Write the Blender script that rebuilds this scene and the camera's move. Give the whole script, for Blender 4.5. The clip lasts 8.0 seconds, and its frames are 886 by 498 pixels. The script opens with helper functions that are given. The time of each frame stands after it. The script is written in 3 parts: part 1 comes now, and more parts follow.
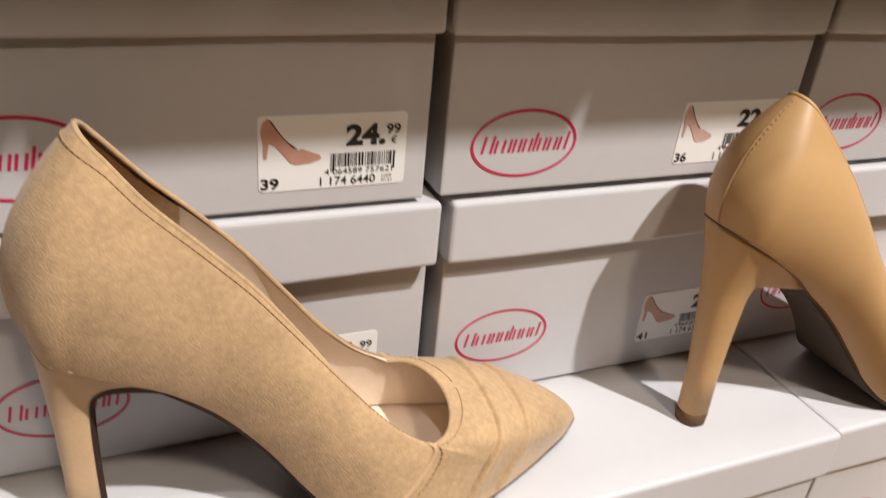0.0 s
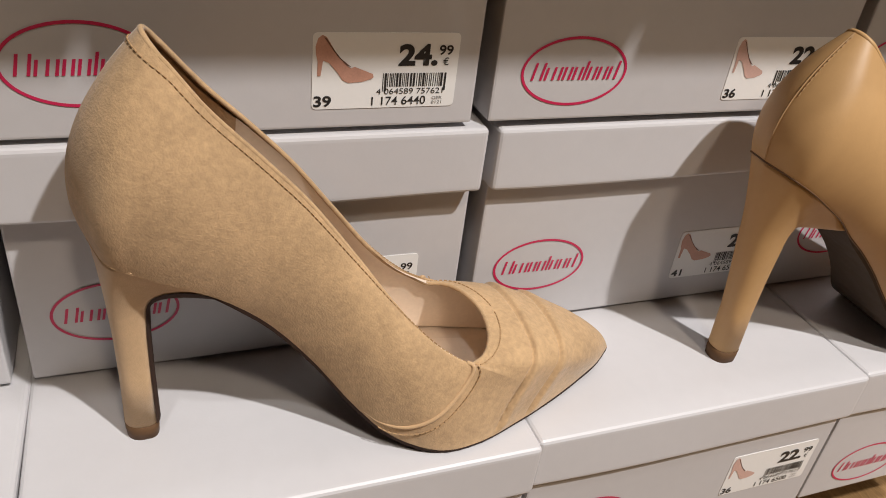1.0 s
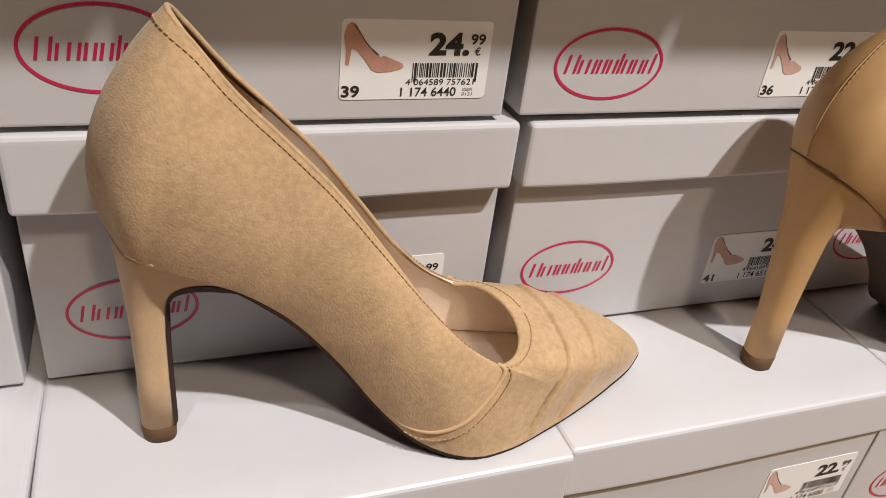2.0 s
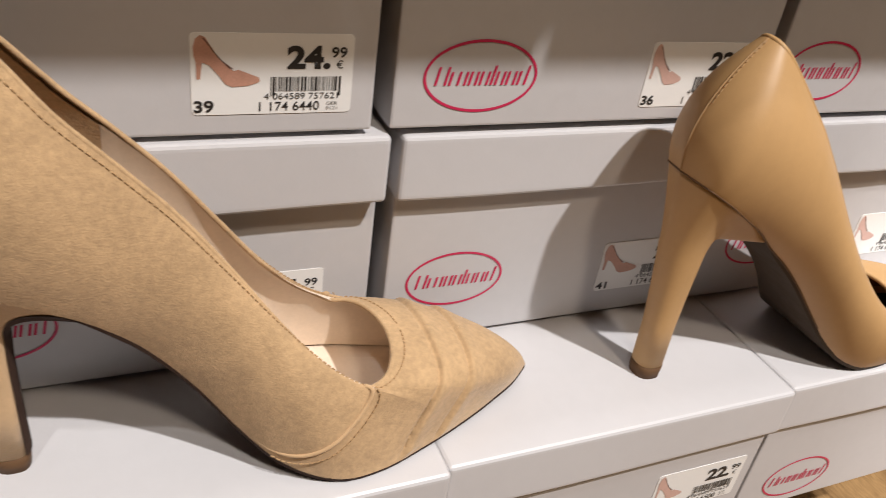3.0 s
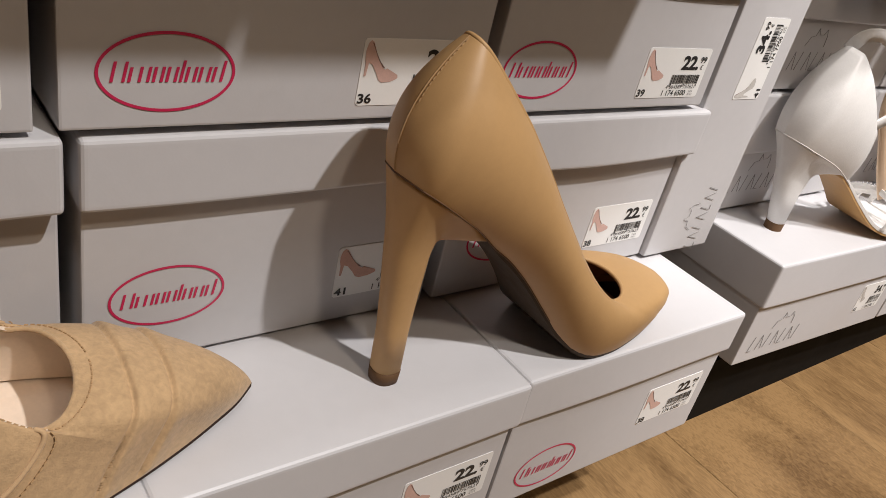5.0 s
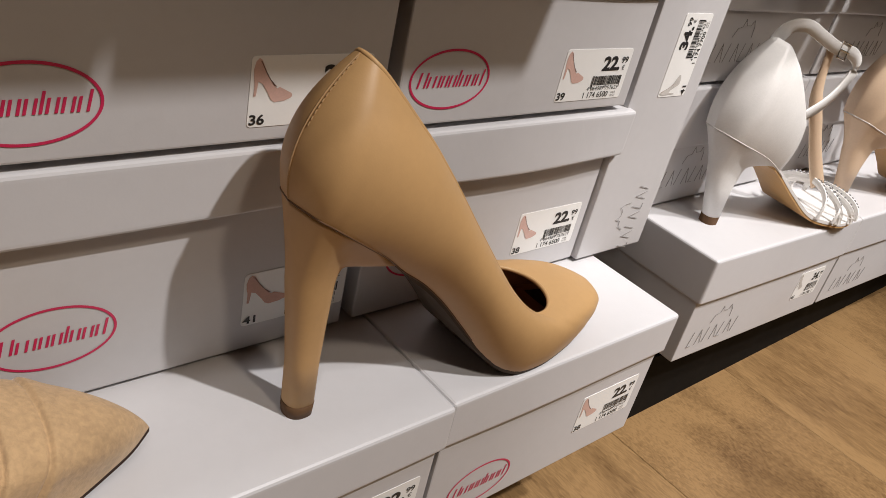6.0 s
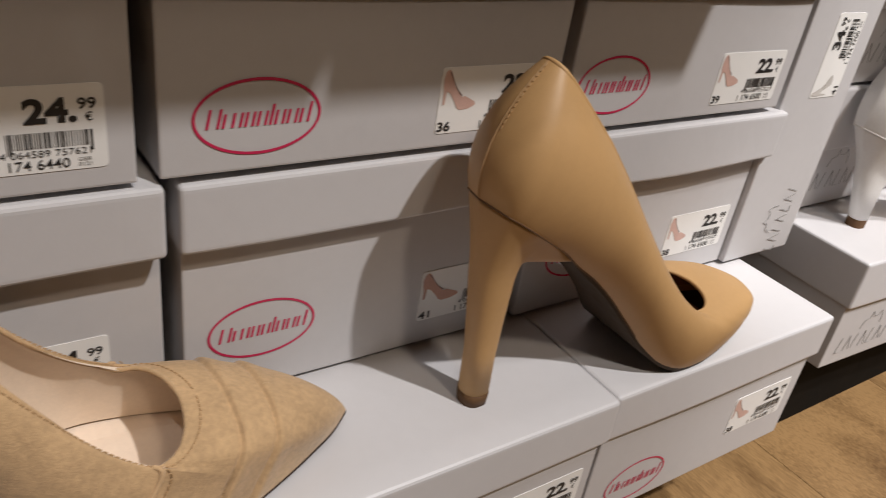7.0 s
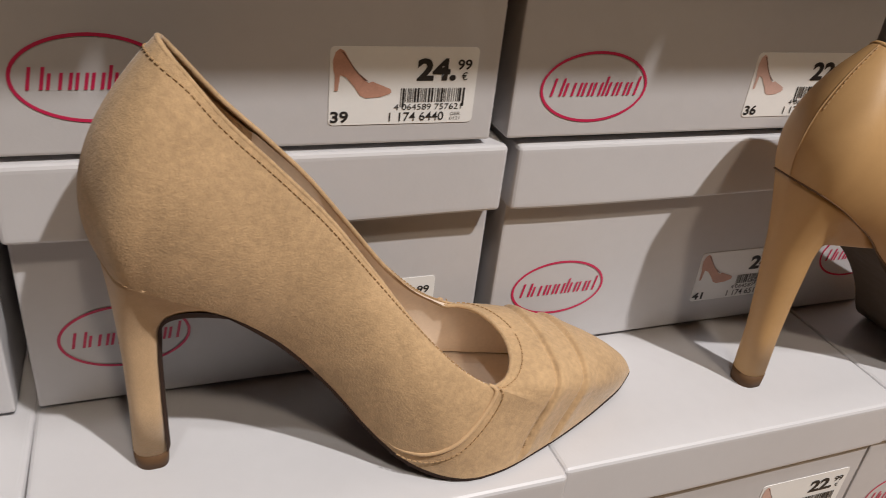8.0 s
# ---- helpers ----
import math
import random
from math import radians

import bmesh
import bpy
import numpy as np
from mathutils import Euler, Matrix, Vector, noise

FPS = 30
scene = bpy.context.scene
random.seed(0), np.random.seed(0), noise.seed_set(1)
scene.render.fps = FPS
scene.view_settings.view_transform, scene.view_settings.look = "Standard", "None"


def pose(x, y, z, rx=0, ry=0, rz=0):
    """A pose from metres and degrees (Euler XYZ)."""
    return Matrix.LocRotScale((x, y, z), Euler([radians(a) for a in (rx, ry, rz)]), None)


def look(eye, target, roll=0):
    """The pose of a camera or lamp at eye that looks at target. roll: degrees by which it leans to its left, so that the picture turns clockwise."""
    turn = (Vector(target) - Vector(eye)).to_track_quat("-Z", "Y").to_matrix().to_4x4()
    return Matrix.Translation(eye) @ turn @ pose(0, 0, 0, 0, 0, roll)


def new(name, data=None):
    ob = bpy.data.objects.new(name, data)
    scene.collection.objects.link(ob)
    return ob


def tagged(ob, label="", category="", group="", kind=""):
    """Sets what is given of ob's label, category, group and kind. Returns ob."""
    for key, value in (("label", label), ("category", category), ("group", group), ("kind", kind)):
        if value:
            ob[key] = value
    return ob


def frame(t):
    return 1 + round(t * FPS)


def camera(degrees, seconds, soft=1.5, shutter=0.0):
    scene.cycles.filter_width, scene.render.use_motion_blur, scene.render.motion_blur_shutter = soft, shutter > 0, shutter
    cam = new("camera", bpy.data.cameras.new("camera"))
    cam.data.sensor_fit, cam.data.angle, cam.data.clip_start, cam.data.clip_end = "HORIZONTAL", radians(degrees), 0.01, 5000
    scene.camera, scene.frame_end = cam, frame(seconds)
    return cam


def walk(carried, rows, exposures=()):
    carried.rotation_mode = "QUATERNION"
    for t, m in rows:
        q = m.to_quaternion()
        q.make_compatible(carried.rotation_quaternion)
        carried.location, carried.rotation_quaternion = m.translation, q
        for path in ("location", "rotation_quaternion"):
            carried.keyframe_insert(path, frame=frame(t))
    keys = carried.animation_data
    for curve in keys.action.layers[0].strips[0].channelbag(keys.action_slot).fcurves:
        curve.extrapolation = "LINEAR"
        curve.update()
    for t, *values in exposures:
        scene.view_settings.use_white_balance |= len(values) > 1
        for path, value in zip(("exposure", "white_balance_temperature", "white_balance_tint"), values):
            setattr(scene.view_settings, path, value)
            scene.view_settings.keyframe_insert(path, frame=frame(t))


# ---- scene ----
cam = camera(59.4, 8.0, 0.7, 0.15)
PATH = [
    (0, (-0.117, -0.264, 0.245), (0.631, 1.336, -0.694), 5.9),
    (0.2, (-0.108, -0.271, 0.237), (0.661, 1.245, -0.817), 7.8),
    (0.5, (-0.11, -0.268, 0.238), (0.681, 1.203, -0.861), 9.7),
    (0.8, (-0.126, -0.266, 0.24), (0.629, 1.229, -0.852), 9.4),
    (1, (-0.128, -0.268, 0.24), (0.554, 1.276, -0.832), 7.7),
    (1.2, (-0.131, -0.267, 0.235), (0.547, 1.295, -0.814), 7.3),
    (2.3, (-0.132, -0.26, 0.226), (0.518, 1.322, -0.809), 7.6),
    (2.5, (-0.125, -0.261, 0.232), (0.501, 1.318, -0.824), 7.2),
    (2.8, (-0.105, -0.264, 0.234), (0.552, 1.305, -0.817), 7.4),
    (3, (-0.098, -0.261, 0.236), (0.669, 1.26, -0.811), 9.0),
    (3.3, (-0.073, -0.269, 0.234), (0.839, 1.203, -0.767), 10.8),
    (3.5, (-0.061, -0.27, 0.236), (0.956, 1.145, -0.746), 12.0),
    (3.7, (-0.045, -0.276, 0.235), (1.044, 1.097, -0.729), 13.2),
    (4, (-0.042, -0.272, 0.241), (1.125, 1.018, -0.746), 14.5),
    (4.2, (-0.043, -0.274, 0.239), (1.132, 1.021, -0.731), 13.9),
    (5.3, (-0.056, -0.261, 0.236), (1.125, 1.032, -0.73), 14.3),
    (5.5, (-0.043, -0.262, 0.24), (1.127, 1.032, -0.737), 13.7),
    (6, (-0.024, -0.257, 0.246), (1.23, 0.957, -0.731), 13.7),
    (6.5, (-0.03, -0.256, 0.248), (1.236, 0.946, -0.729), 13.4),
    (7, (-0.064, -0.255, 0.243), (0.996, 1.126, -0.741), 9.2),
    (7.3, (-0.096, -0.259, 0.238), (0.826, 1.228, -0.729), 7.5),
    (7.5, (-0.107, -0.259, 0.234), (0.737, 1.268, -0.743), 7.2),
    (8, (-0.132, -0.263, 0.228), (0.554, 1.336, -0.759), 6.9),
]
walk(cam, [(t, look(eye, target, roll)) for t, eye, target, roll in PATH], ((0.0, 0.18), (0.5, -0.08), (1.0, -0.12), (2.5, 0.04), (3.0, 0.0), (3.5, -0.18), (4.0, -0.32), (5.5, -0.54), (6.5, -0.54), (7.0, -0.60), (7.5, -0.60), (8.0, -0.28)))

# ---- world and lamps ----
world = bpy.data.worlds.new("world")
scene.world = world
world.use_nodes = True
world.node_tree.nodes["Background"].inputs["Color"].default_value = (1.0, 0.93, 0.86, 1)
world.node_tree.nodes["Background"].inputs["Strength"].default_value = 0.002


def ceiling_spot(name, eye, target, power, size, colour, radius=0.05):
    lamp = bpy.data.lights.new(name, "SPOT")
    lamp.energy, lamp.spot_size, lamp.spot_blend = power, radians(size), 0.6
    lamp.shadow_soft_size, lamp.color = radius, colour
    ob = new(name, lamp)
    ob.matrix_world = look(eye, target)
    return ob


WARM = (0.99, 0.957, 0.943)
BOUNCE_AMBER = (1.0, 0.83, 0.66)
ceiling_spot("spot_lamp", (0.66, -1.17, 2.05), (0.05, -0.03, 0.05), 245, 60, WARM, 0.03)
# front fill, tinted amber to stand in for warm bounce in the shade
ceiling_spot("spot_lamp", (0.10, -1.46, 2.05), (0.1, -0.03, 0.05), 60, 55, BOUNCE_AMBER, 0.10)
ceiling_spot("spot_lamp", (-0.45, -0.74, 2.05), (0.05, -0.03, 0.05), 34, 60, WARM, 0.03)
ceiling_spot("spot_lamp", (0.62, -0.45, 2.05), (0.05, -0.05, 0.0), 18, 60, WARM, 0.03)
ceiling_spot("spot_lamp", (0.95, -0.95, 2.05), (0.70, -0.03, 0.0), 235, 23, WARM, 0.04)


# ---- materials ----
def material(name, colour, rough=0.5, metal=0.0, var=0.06, scale=40.0, bump=0.0, bump_scale=600.0, sheen=0.0, coat=0.0, spec=0.5, stretch=(1, 1, 1)):
    """A node material with colour variation at two scales and a fine bump."""
    m = bpy.data.materials.new(name)
    m.use_nodes = True
    nt = m.node_tree
    b = nt.nodes["Principled BSDF"]
    tc = nt.nodes.new("ShaderNodeTexCoord")
    mp = nt.nodes.new("ShaderNodeMapping")
    mp.inputs["Scale"].default_value = stretch
    mp.inputs["Rotation"].default_value = (0.53, 0.71, 0.37)
    nt.links.new(tc.outputs["Object"], mp.inputs["Vector"])
    n1, n2 = nt.nodes.new("ShaderNodeTexNoise"), nt.nodes.new("ShaderNodeTexNoise")
    for n, s in ((n1, scale), (n2, scale * 9)):
        n.inputs["Scale"].default_value = s
        n.inputs["Detail"].default_value = 4
        n.inputs["Distortion"].default_value = 0.4
        nt.links.new(mp.outputs["Vector"], n.inputs["Vector"])
    add = nt.nodes.new("ShaderNodeMath")
    add.operation = "ADD"
    nt.links.new(n1.outputs["Fac"], add.inputs[0])
    nt.links.new(n2.outputs["Fac"], add.inputs[1])
    ramp = nt.nodes.new("ShaderNodeMapRange")
    ramp.inputs["From Min"].default_value, ramp.inputs["From Max"].default_value = 0.6, 1.4
    ramp.inputs["To Min"].default_value, ramp.inputs["To Max"].default_value = 1 - var, 1 + var
    nt.links.new(add.outputs[0], ramp.inputs["Value"])
    mul = nt.nodes.new("ShaderNodeVectorMath")
    mul.operation = "SCALE"
    mul.inputs[0].default_value = colour
    nt.links.new(ramp.outputs["Result"], mul.inputs["Scale"])
    nt.links.new(mul.outputs["Vector"], b.inputs["Base Color"])
    rr = nt.nodes.new("ShaderNodeMapRange")
    rr.inputs["From Min"].default_value, rr.inputs["From Max"].default_value = 0.3, 0.7
    rr.inputs["To Min"].default_value, rr.inputs["To Max"].default_value = max(0.02, rough - 0.06), min(1, rough + 0.06)
    nt.links.new(n1.outputs["Fac"], rr.inputs["Value"])
    nt.links.new(rr.outputs["Result"], b.inputs["Roughness"])
    b.inputs["Metallic"].default_value = metal
    b.inputs["Sheen Weight"].default_value = sheen
    b.inputs["Coat Weight"].default_value = coat
    b.inputs["Specular IOR Level"].default_value = spec
    if bump:
        n3 = nt.nodes.new("ShaderNodeTexNoise")
        n3.inputs["Scale"].default_value, n3.inputs["Detail"].default_value = bump_scale, 3
        nt.links.new(mp.outputs["Vector"], n3.inputs["Vector"])
        bp = nt.nodes.new("ShaderNodeBump")
        bp.inputs["Strength"].default_value, bp.inputs["Distance"].default_value = bump, 0.0006
        nt.links.new(n3.outputs["Fac"], bp.inputs["Height"])
        nt.links.new(bp.outputs["Normal"], b.inputs["Normal"])
    return m


CARD = material("white_card", (0.57, 0.556, 0.562), 0.42, var=0.025, scale=18, bump=0.05, bump_scale=900)
CARD_LID = material("white_card_lid", (0.60, 0.59, 0.602), 0.38, var=0.02, scale=14, bump=0.05, bump_scale=700)
CARD_EDGE = material("raw_card_edge", (0.42, 0.36, 0.31), 0.8, var=0.1, scale=300)
PRINT_RED = material("red_print", (0.58, 0.02, 0.09), 0.4, var=0.04)
PRINT_BLACK = material("black_print", (0.022, 0.02, 0.02), 0.5, var=0.05)
PRINT_GREY = material("grey_print", (0.20, 0.19, 0.18), 0.5, var=0.05)
STICKER = material("sticker_paper", (0.86, 0.85, 0.83), 0.35, var=0.015, scale=60)
PICTURE_PINK = material("printed_shoe_picture", (0.56, 0.30, 0.22), 0.4, var=0.12, scale=150)
PICTURE_ROSE = material("printed_rose_picture", (0.64, 0.42, 0.36), 0.4, var=0.1, scale=150)
PICTURE_GREY = material("printed_grey_picture", (0.55, 0.52, 0.49), 0.4, var=0.2, scale=200)
PICTURE_DARK = material("printed_dark_picture", (0.18, 0.09, 0.07), 0.4, var=0.1, scale=150)
SUEDE = material("tan_suede", (0.53, 0.355, 0.195), 0.95, var=0.22, scale=48, bump=0.38, bump_scale=1250, sheen=0.25, spec=0.08)
SUEDE_HEEL = material("tan_heel_suede", (0.59, 0.395, 0.22), 0.9, var=0.08, scale=45, bump=0.25, bump_scale=1500, sheen=0.25, spec=0.15)
THREAD = material("brown_thread", (0.47, 0.30, 0.15), 0.9, var=0.15, scale=900)
LINING = material("beige_lining", (0.80, 0.66, 0.52), 0.55, var=0.06, scale=60, bump=0.08, bump_scale=900)
INSOLE = material("pale_insole", (0.82, 0.68, 0.55), 0.5, var=0.05, scale=60)
OUTSOLE = material("dark_brown_sole", (0.05, 0.028, 0.02), 0.85, var=0.15, scale=200, spec=0.15)
TIP = material("brown_heel_tip", (0.12, 0.062, 0.028), 0.6, var=0.12, scale=300, spec=0.25)
LEATHER = material("tan_leather", (0.53, 0.32, 0.14), 0.48, var=0.035, scale=30, bump=0.06, bump_scale=1400, spec=0.45)
SOLE_TAUPE = material("taupe_sole", (0.06, 0.041, 0.027), 0.7, var=0.1, scale=120, spec=0.25)
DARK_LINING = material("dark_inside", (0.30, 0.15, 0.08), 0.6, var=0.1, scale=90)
WHITE_LEATHER = material("white_leather", (0.76, 0.74, 0.72), 0.42, var=0.04, scale=60, bump=0.2, bump_scale=1200)
NUDE_LEATHER = material("nude_leather", (0.68, 0.50, 0.35), 0.42, var=0.05, scale=60)
SANDAL_SOLE = material("tan_sandal_sole", (0.55, 0.33, 0.14), 0.5, var=0.08, scale=60)
METAL = material("buckle_metal", (0.75, 0.74, 0.72), 0.22, metal=1.0, var=0.05)
GLITTER = material("silver_stones", (0.6, 0.6, 0.62), 0.2, metal=0.9, var=0.3, scale=500)
# near black: the deep shade below the boxes is put into this colour
BASE_SHADE = material("base_shade_black", (0.008, 0.007, 0.006), 0.8, var=0.2, scale=20, spec=0.1)
# unseen room surfaces: dark warm tone holds down and warms the bounced light
WALL_PAINT = material("dim_warm_paint", (0.24, 0.20, 0.16), 0.85, var=0.04, scale=3, bump=0.1, bump_scale=90)


def wood_material():
    m = bpy.data.materials.new("oak_laminate")
    m.use_nodes = True
    nt = m.node_tree
    b = nt.nodes["Principled BSDF"]
    tc, mp, info = nt.nodes.new("ShaderNodeTexCoord"), nt.nodes.new("ShaderNodeMapping"), nt.nodes.new("ShaderNodeObjectInfo")
    off = nt.nodes.new("ShaderNodeVectorMath")
    off.operation = "ADD"
    nt.links.new(tc.outputs["Object"], off.inputs[0])
    nt.links.new(info.outputs["Random"], off.inputs[1])
    nt.links.new(off.outputs["Vector"], mp.inputs["Vector"])
    mp.inputs["Scale"].default_value = (24, 4.0, 24)
    n1, n2 = nt.nodes.new("ShaderNodeTexNoise"), nt.nodes.new("ShaderNodeTexNoise")
    for n, s, d in ((n1, 0.8, 6), (n2, 18.0, 8)):
        n.inputs["Scale"].default_value, n.inputs["Detail"].default_value, n.inputs["Distortion"].default_value = s, d, 0.7
        nt.links.new(mp.outputs["Vector"], n.inputs["Vector"])
    mix = nt.nodes.new("ShaderNodeMath")
    mix.operation = "MULTIPLY_ADD"
    mix.inputs[1].default_value = 0.75
    nt.links.new(n2.outputs["Fac"], mix.inputs[0])
    nt.links.new(n1.outputs["Fac"], mix.inputs[2])
    ramp = nt.nodes.new("ShaderNodeValToRGB")
    ramp.color_ramp.elements[0].position, ramp.color_ramp.elements[0].color = 0.58, (0.125, 0.067, 0.025, 1)
    ramp.color_ramp.elements[1].position, ramp.color_ramp.elements[1].color = 1.0, (0.285, 0.170, 0.072, 1)
    nt.links.new(mix.outputs[0], ramp.inputs["Fac"])
    nt.links.new(ramp.outputs["Color"], b.inputs["Base Color"])
    b.inputs["Roughness"].default_value = 0.42
    bp = nt.nodes.new("ShaderNodeBump")
    bp.inputs["Strength"].default_value, bp.inputs["Distance"].default_value = 0.25, 0.0006
    nt.links.new(n2.outputs["Fac"], bp.inputs["Height"])
    nt.links.new(bp.outputs["Normal"], b.inputs["Normal"])
    return m


WOOD = wood_material()


# ---- mesh helpers ----
def mesh_object(name, data, mat, parent=None, label="", smooth=False):
    data.materials.append(mat)
    if smooth:
        data.shade_smooth()
    ob = new(name, data)
    if parent is not None:
        ob.parent = parent
    if label:
        tagged(ob, label)
    return ob


def part(name, bm, mat, parent, label="", smooth=False):
    data = bpy.data.meshes.new(name)
    bmesh.ops.recalc_face_normals(bm, faces=bm.faces)
    bm.to_mesh(data)
    bm.free()
    return mesh_object(name, data, mat, parent, label, smooth)


def thing(name, m, label, category, group="", kind=""):
    ob = new(name)
    ob.empty_display_size = 0.02
    ob.matrix_world = m
    return tagged(ob, label, category, group, kind)


def block(bm, x0, x1, y0, y1, z0, z1, bevel=0.0, segments=2):
    made = bmesh.ops.create_cube(bm, size=1.0, matrix=Matrix.LocRotScale(((x0 + x1) / 2, (y0 + y1) / 2, (z0 + z1) / 2), None, (x1 - x0, y1 - y0, z1 - z0)))
    if bevel:
        edges = {e for v in made["verts"] for e in v.link_edges}
        bmesh.ops.bevel(bm, geom=list(edges), offset=bevel, segments=segments, affect="EDGES", profile=0.6)
    return bm


def grid_mesh(bm, points, close_u=False, close_v=False):
    """points: array (nu, nv, 3)."""
    nu, nv = points.shape[:2]
    vs = [[bm.verts.new(points[i, j]) for j in range(nv)] for i in range(nu)]
    for i in range(nu if close_u else nu - 1):
        for j in range(nv if close_v else nv - 1):
            a, b = (i + 1) % nu, (j + 1) % nv
            bm.faces.new((vs[i][j], vs[a][j], vs[a][b], vs[i][b]))
    return vs


def tube(bm, pts, radius, sides=6, closed=False, flat=1.0):
    """A round cord along pts."""
    pts = [Vector(p) for p in pts]
    n = len(pts)
    rings = []
    for i, p in enumerate(pts):
        a = pts[(i - 1) % n] if (closed or i > 0) else pts[i]
        b = pts[(i + 1) % n] if (closed or i < n - 1) else pts[i]
        d = (b - a).normalized()
        s = d.cross(Vector((0, 0, 1)))
        s = s.normalized() if s.length > 1e-4 else Vector((1, 0, 0))
        u = s.cross(d)
        rings.append([bm.verts.new(p + radius * (math.cos(k * math.tau / sides) * s * flat + math.sin(k * math.tau / sides) * u)) for k in range(sides)])
    for i in range(n if closed else n - 1):
        for k in range(sides):
            bm.faces.new((rings[i][k], rings[i][(k + 1) % sides], rings[(i + 1) % n][(k + 1) % sides], rings[(i + 1) % n][k]))
    if not closed:
        bm.faces.new(rings[0][::-1])
        bm.faces.new(rings[-1])


def flat_shape(bm, outline, y):
    """A printed flat shape on a face that looks to -y: outline of (x, z)."""
    return bm.faces.new([bm.verts.new((x, y, z)) for x, z in outline])


def lettering(name, text, x, z, size, y, mat, parent, bold=0.0, width=0.0):
    """Words printed on a face that looks to -y."""
    cu = bpy.data.curves.new(name, "FONT")
    cu.body, cu.size, cu.offset = text, size, bold
    cu.resolution_u = 4
    ob = bpy.data.objects.new(name, cu)
    scene.collection.objects.link(ob)
    data = bpy.data.meshes.new_from_object(ob.evaluated_get(bpy.context.evaluated_depsgraph_get()))
    bpy.data.objects.remove(ob)
    bpy.data.curves.remove(cu)
    xs = [q.co.x for q in data.vertices]
    left, wide = min(xs), max(xs) - min(xs)
    stretch = width / wide if width else 1.0
    data.transform(Matrix.Translation((x, y, z)) @ Matrix.Rotation(radians(90), 4, "X") @ Matrix.Diagonal((stretch, 1, 1, 1)) @ Matrix.Translation((-left, 0, 0)))
    data.materials.clear()
    return mesh_object(name, data, mat, parent)


def table(rows, column):
    xs = [r[0] for r in rows]
    ys = [r[column] for r in rows]
    return lambda v: np.interp(v, xs, ys)


def soft_table(rows, column):
    """A smooth curve through a table (Catmull-Rom)."""
    xs = np.array([r[0] for r in rows], float)
    ys = np.array([r[column] for r in rows], float)
    slope = np.gradient(ys, xs)

    def at(v):
        v = np.clip(np.asarray(v, float), xs[0], xs[-1])
        i = np.clip(np.searchsorted(xs, v, "right") - 1, 0, len(xs) - 2)
        h = xs[i + 1] - xs[i]
        t = (v - xs[i]) / h
        return (2 * t**3 - 3 * t**2 + 1) * ys[i] + (t**3 - 2 * t**2 + t) * h * slope[i] + (-2 * t**3 + 3 * t**2) * ys[i + 1] + (t**3 - t**2) * h * slope[i + 1]

    return at


# ---- the setting ----
FLOOR_Z, SHELF_Z = -0.19, -0.102


def setting():
    bm = bmesh.new()
    block(bm, -3, 3.5, -3.5, 1.2, FLOOR_Z - 0.06, FLOOR_Z - 0.004)
    floor = tagged(part("floor", bm, BASE_SHADE, None, "oak laminate floor laid in long planks"), category="floor", kind="structure")
    # added black block in place of the shadowed floor and void under the shelf
    bm = bmesh.new()
    block(bm, -2.2, 3.0, -0.012, 0.7, FLOOR_Z, SHELF_Z - 0.018)
    tagged(part("plinth", bm, BASE_SHADE, None, "black block standing in for the deep shade under the boxes"), category="plinth", kind="structure")
    bm = bmesh.new()
    block(bm, -2.2, 3.0, -0.005, 0.7, SHELF_Z - 0.018, SHELF_Z, 0.001)
    tagged(part("bottom_shelf", bm, BASE_SHADE, None, "dark base shelf carrying rows of shoe boxes"), category="shelf", kind="structure")
    bm = bmesh.new()
    block(bm, -3, 3.5, 0.7, 0.8, FLOOR_Z, 2.3)
    tagged(part("wall_north", bm, WALL_PAINT, None, "plain painted wall behind the display"), category="wall", kind="structure")
    bm = bmesh.new()
    block(bm, -3, 3.5, -3.6, -3.5, FLOOR_Z, 2.3)
    tagged(part("wall_south", bm, WALL_PAINT, None, "plain painted shop wall"), category="wall", kind="structure")
    for nm, x in (("wall_west", -3.1), ("wall_east", 3.5)):
        bm = bmesh.new()
        block(bm, x, x + 0.1, -3.6, 0.8, FLOOR_Z, 2.3)
        tagged(part(nm, bm, WALL_PAINT, None, "plain painted shop wall"), category="wall", kind="structure")
    bm = bmesh.new()
    block(bm, -3.1, 3.6, -3.6, 0.8, 2.3, 2.4)
    tagged(part("ceiling", bm, WALL_PAINT, None, "plain shop ceiling, darkened to limit bounced light"), category="ceiling", kind="structure")
    # unseen boards above the boxes: overhang shades the upper row, narrow gaps pass streaks
    # board 1 is left out so that light reaches the right-hand boxes
    for k in (-4, -3, -2, -1, 0, 2, 3, 4, 5, 6, 7):
        bm = bmesh.new()
        x = 0.130 + 0.187 * k
        if k < 2:
            block(bm, x - 0.002, x + 0.181, -0.127, 0.5, 0.345, 0.36, 0.001)
        else:
            block(bm, x, x + 0.179, -0.108, 0.5, 0.345, 0.36, 0.001)
        tagged(part("upper_shelf_board", bm, WALL_PAINT, None, "unseen board of the upper shelf, placed to shade the boxes"), category="shelf", kind="structure")
    return floor


floor = setting()


# ---- shoe boxes ----
def ring(bm, cx, cz, rx, rz, width, y, n=56):
    outer = [bm.verts.new((cx + rx * math.cos(k * math.tau / n), y, cz + rz * math.sin(k * math.tau / n))) for k in range(n)]
    inner = [bm.verts.new((cx + (rx - width) * math.cos(k * math.tau / n), y, cz + (rz - width) * math.sin(k * math.tau / n))) for k in range(n)]
    for k in range(n):
        bm.faces.new((outer[k], outer[(k + 1) % n], inner[(k + 1) % n], inner[k]))


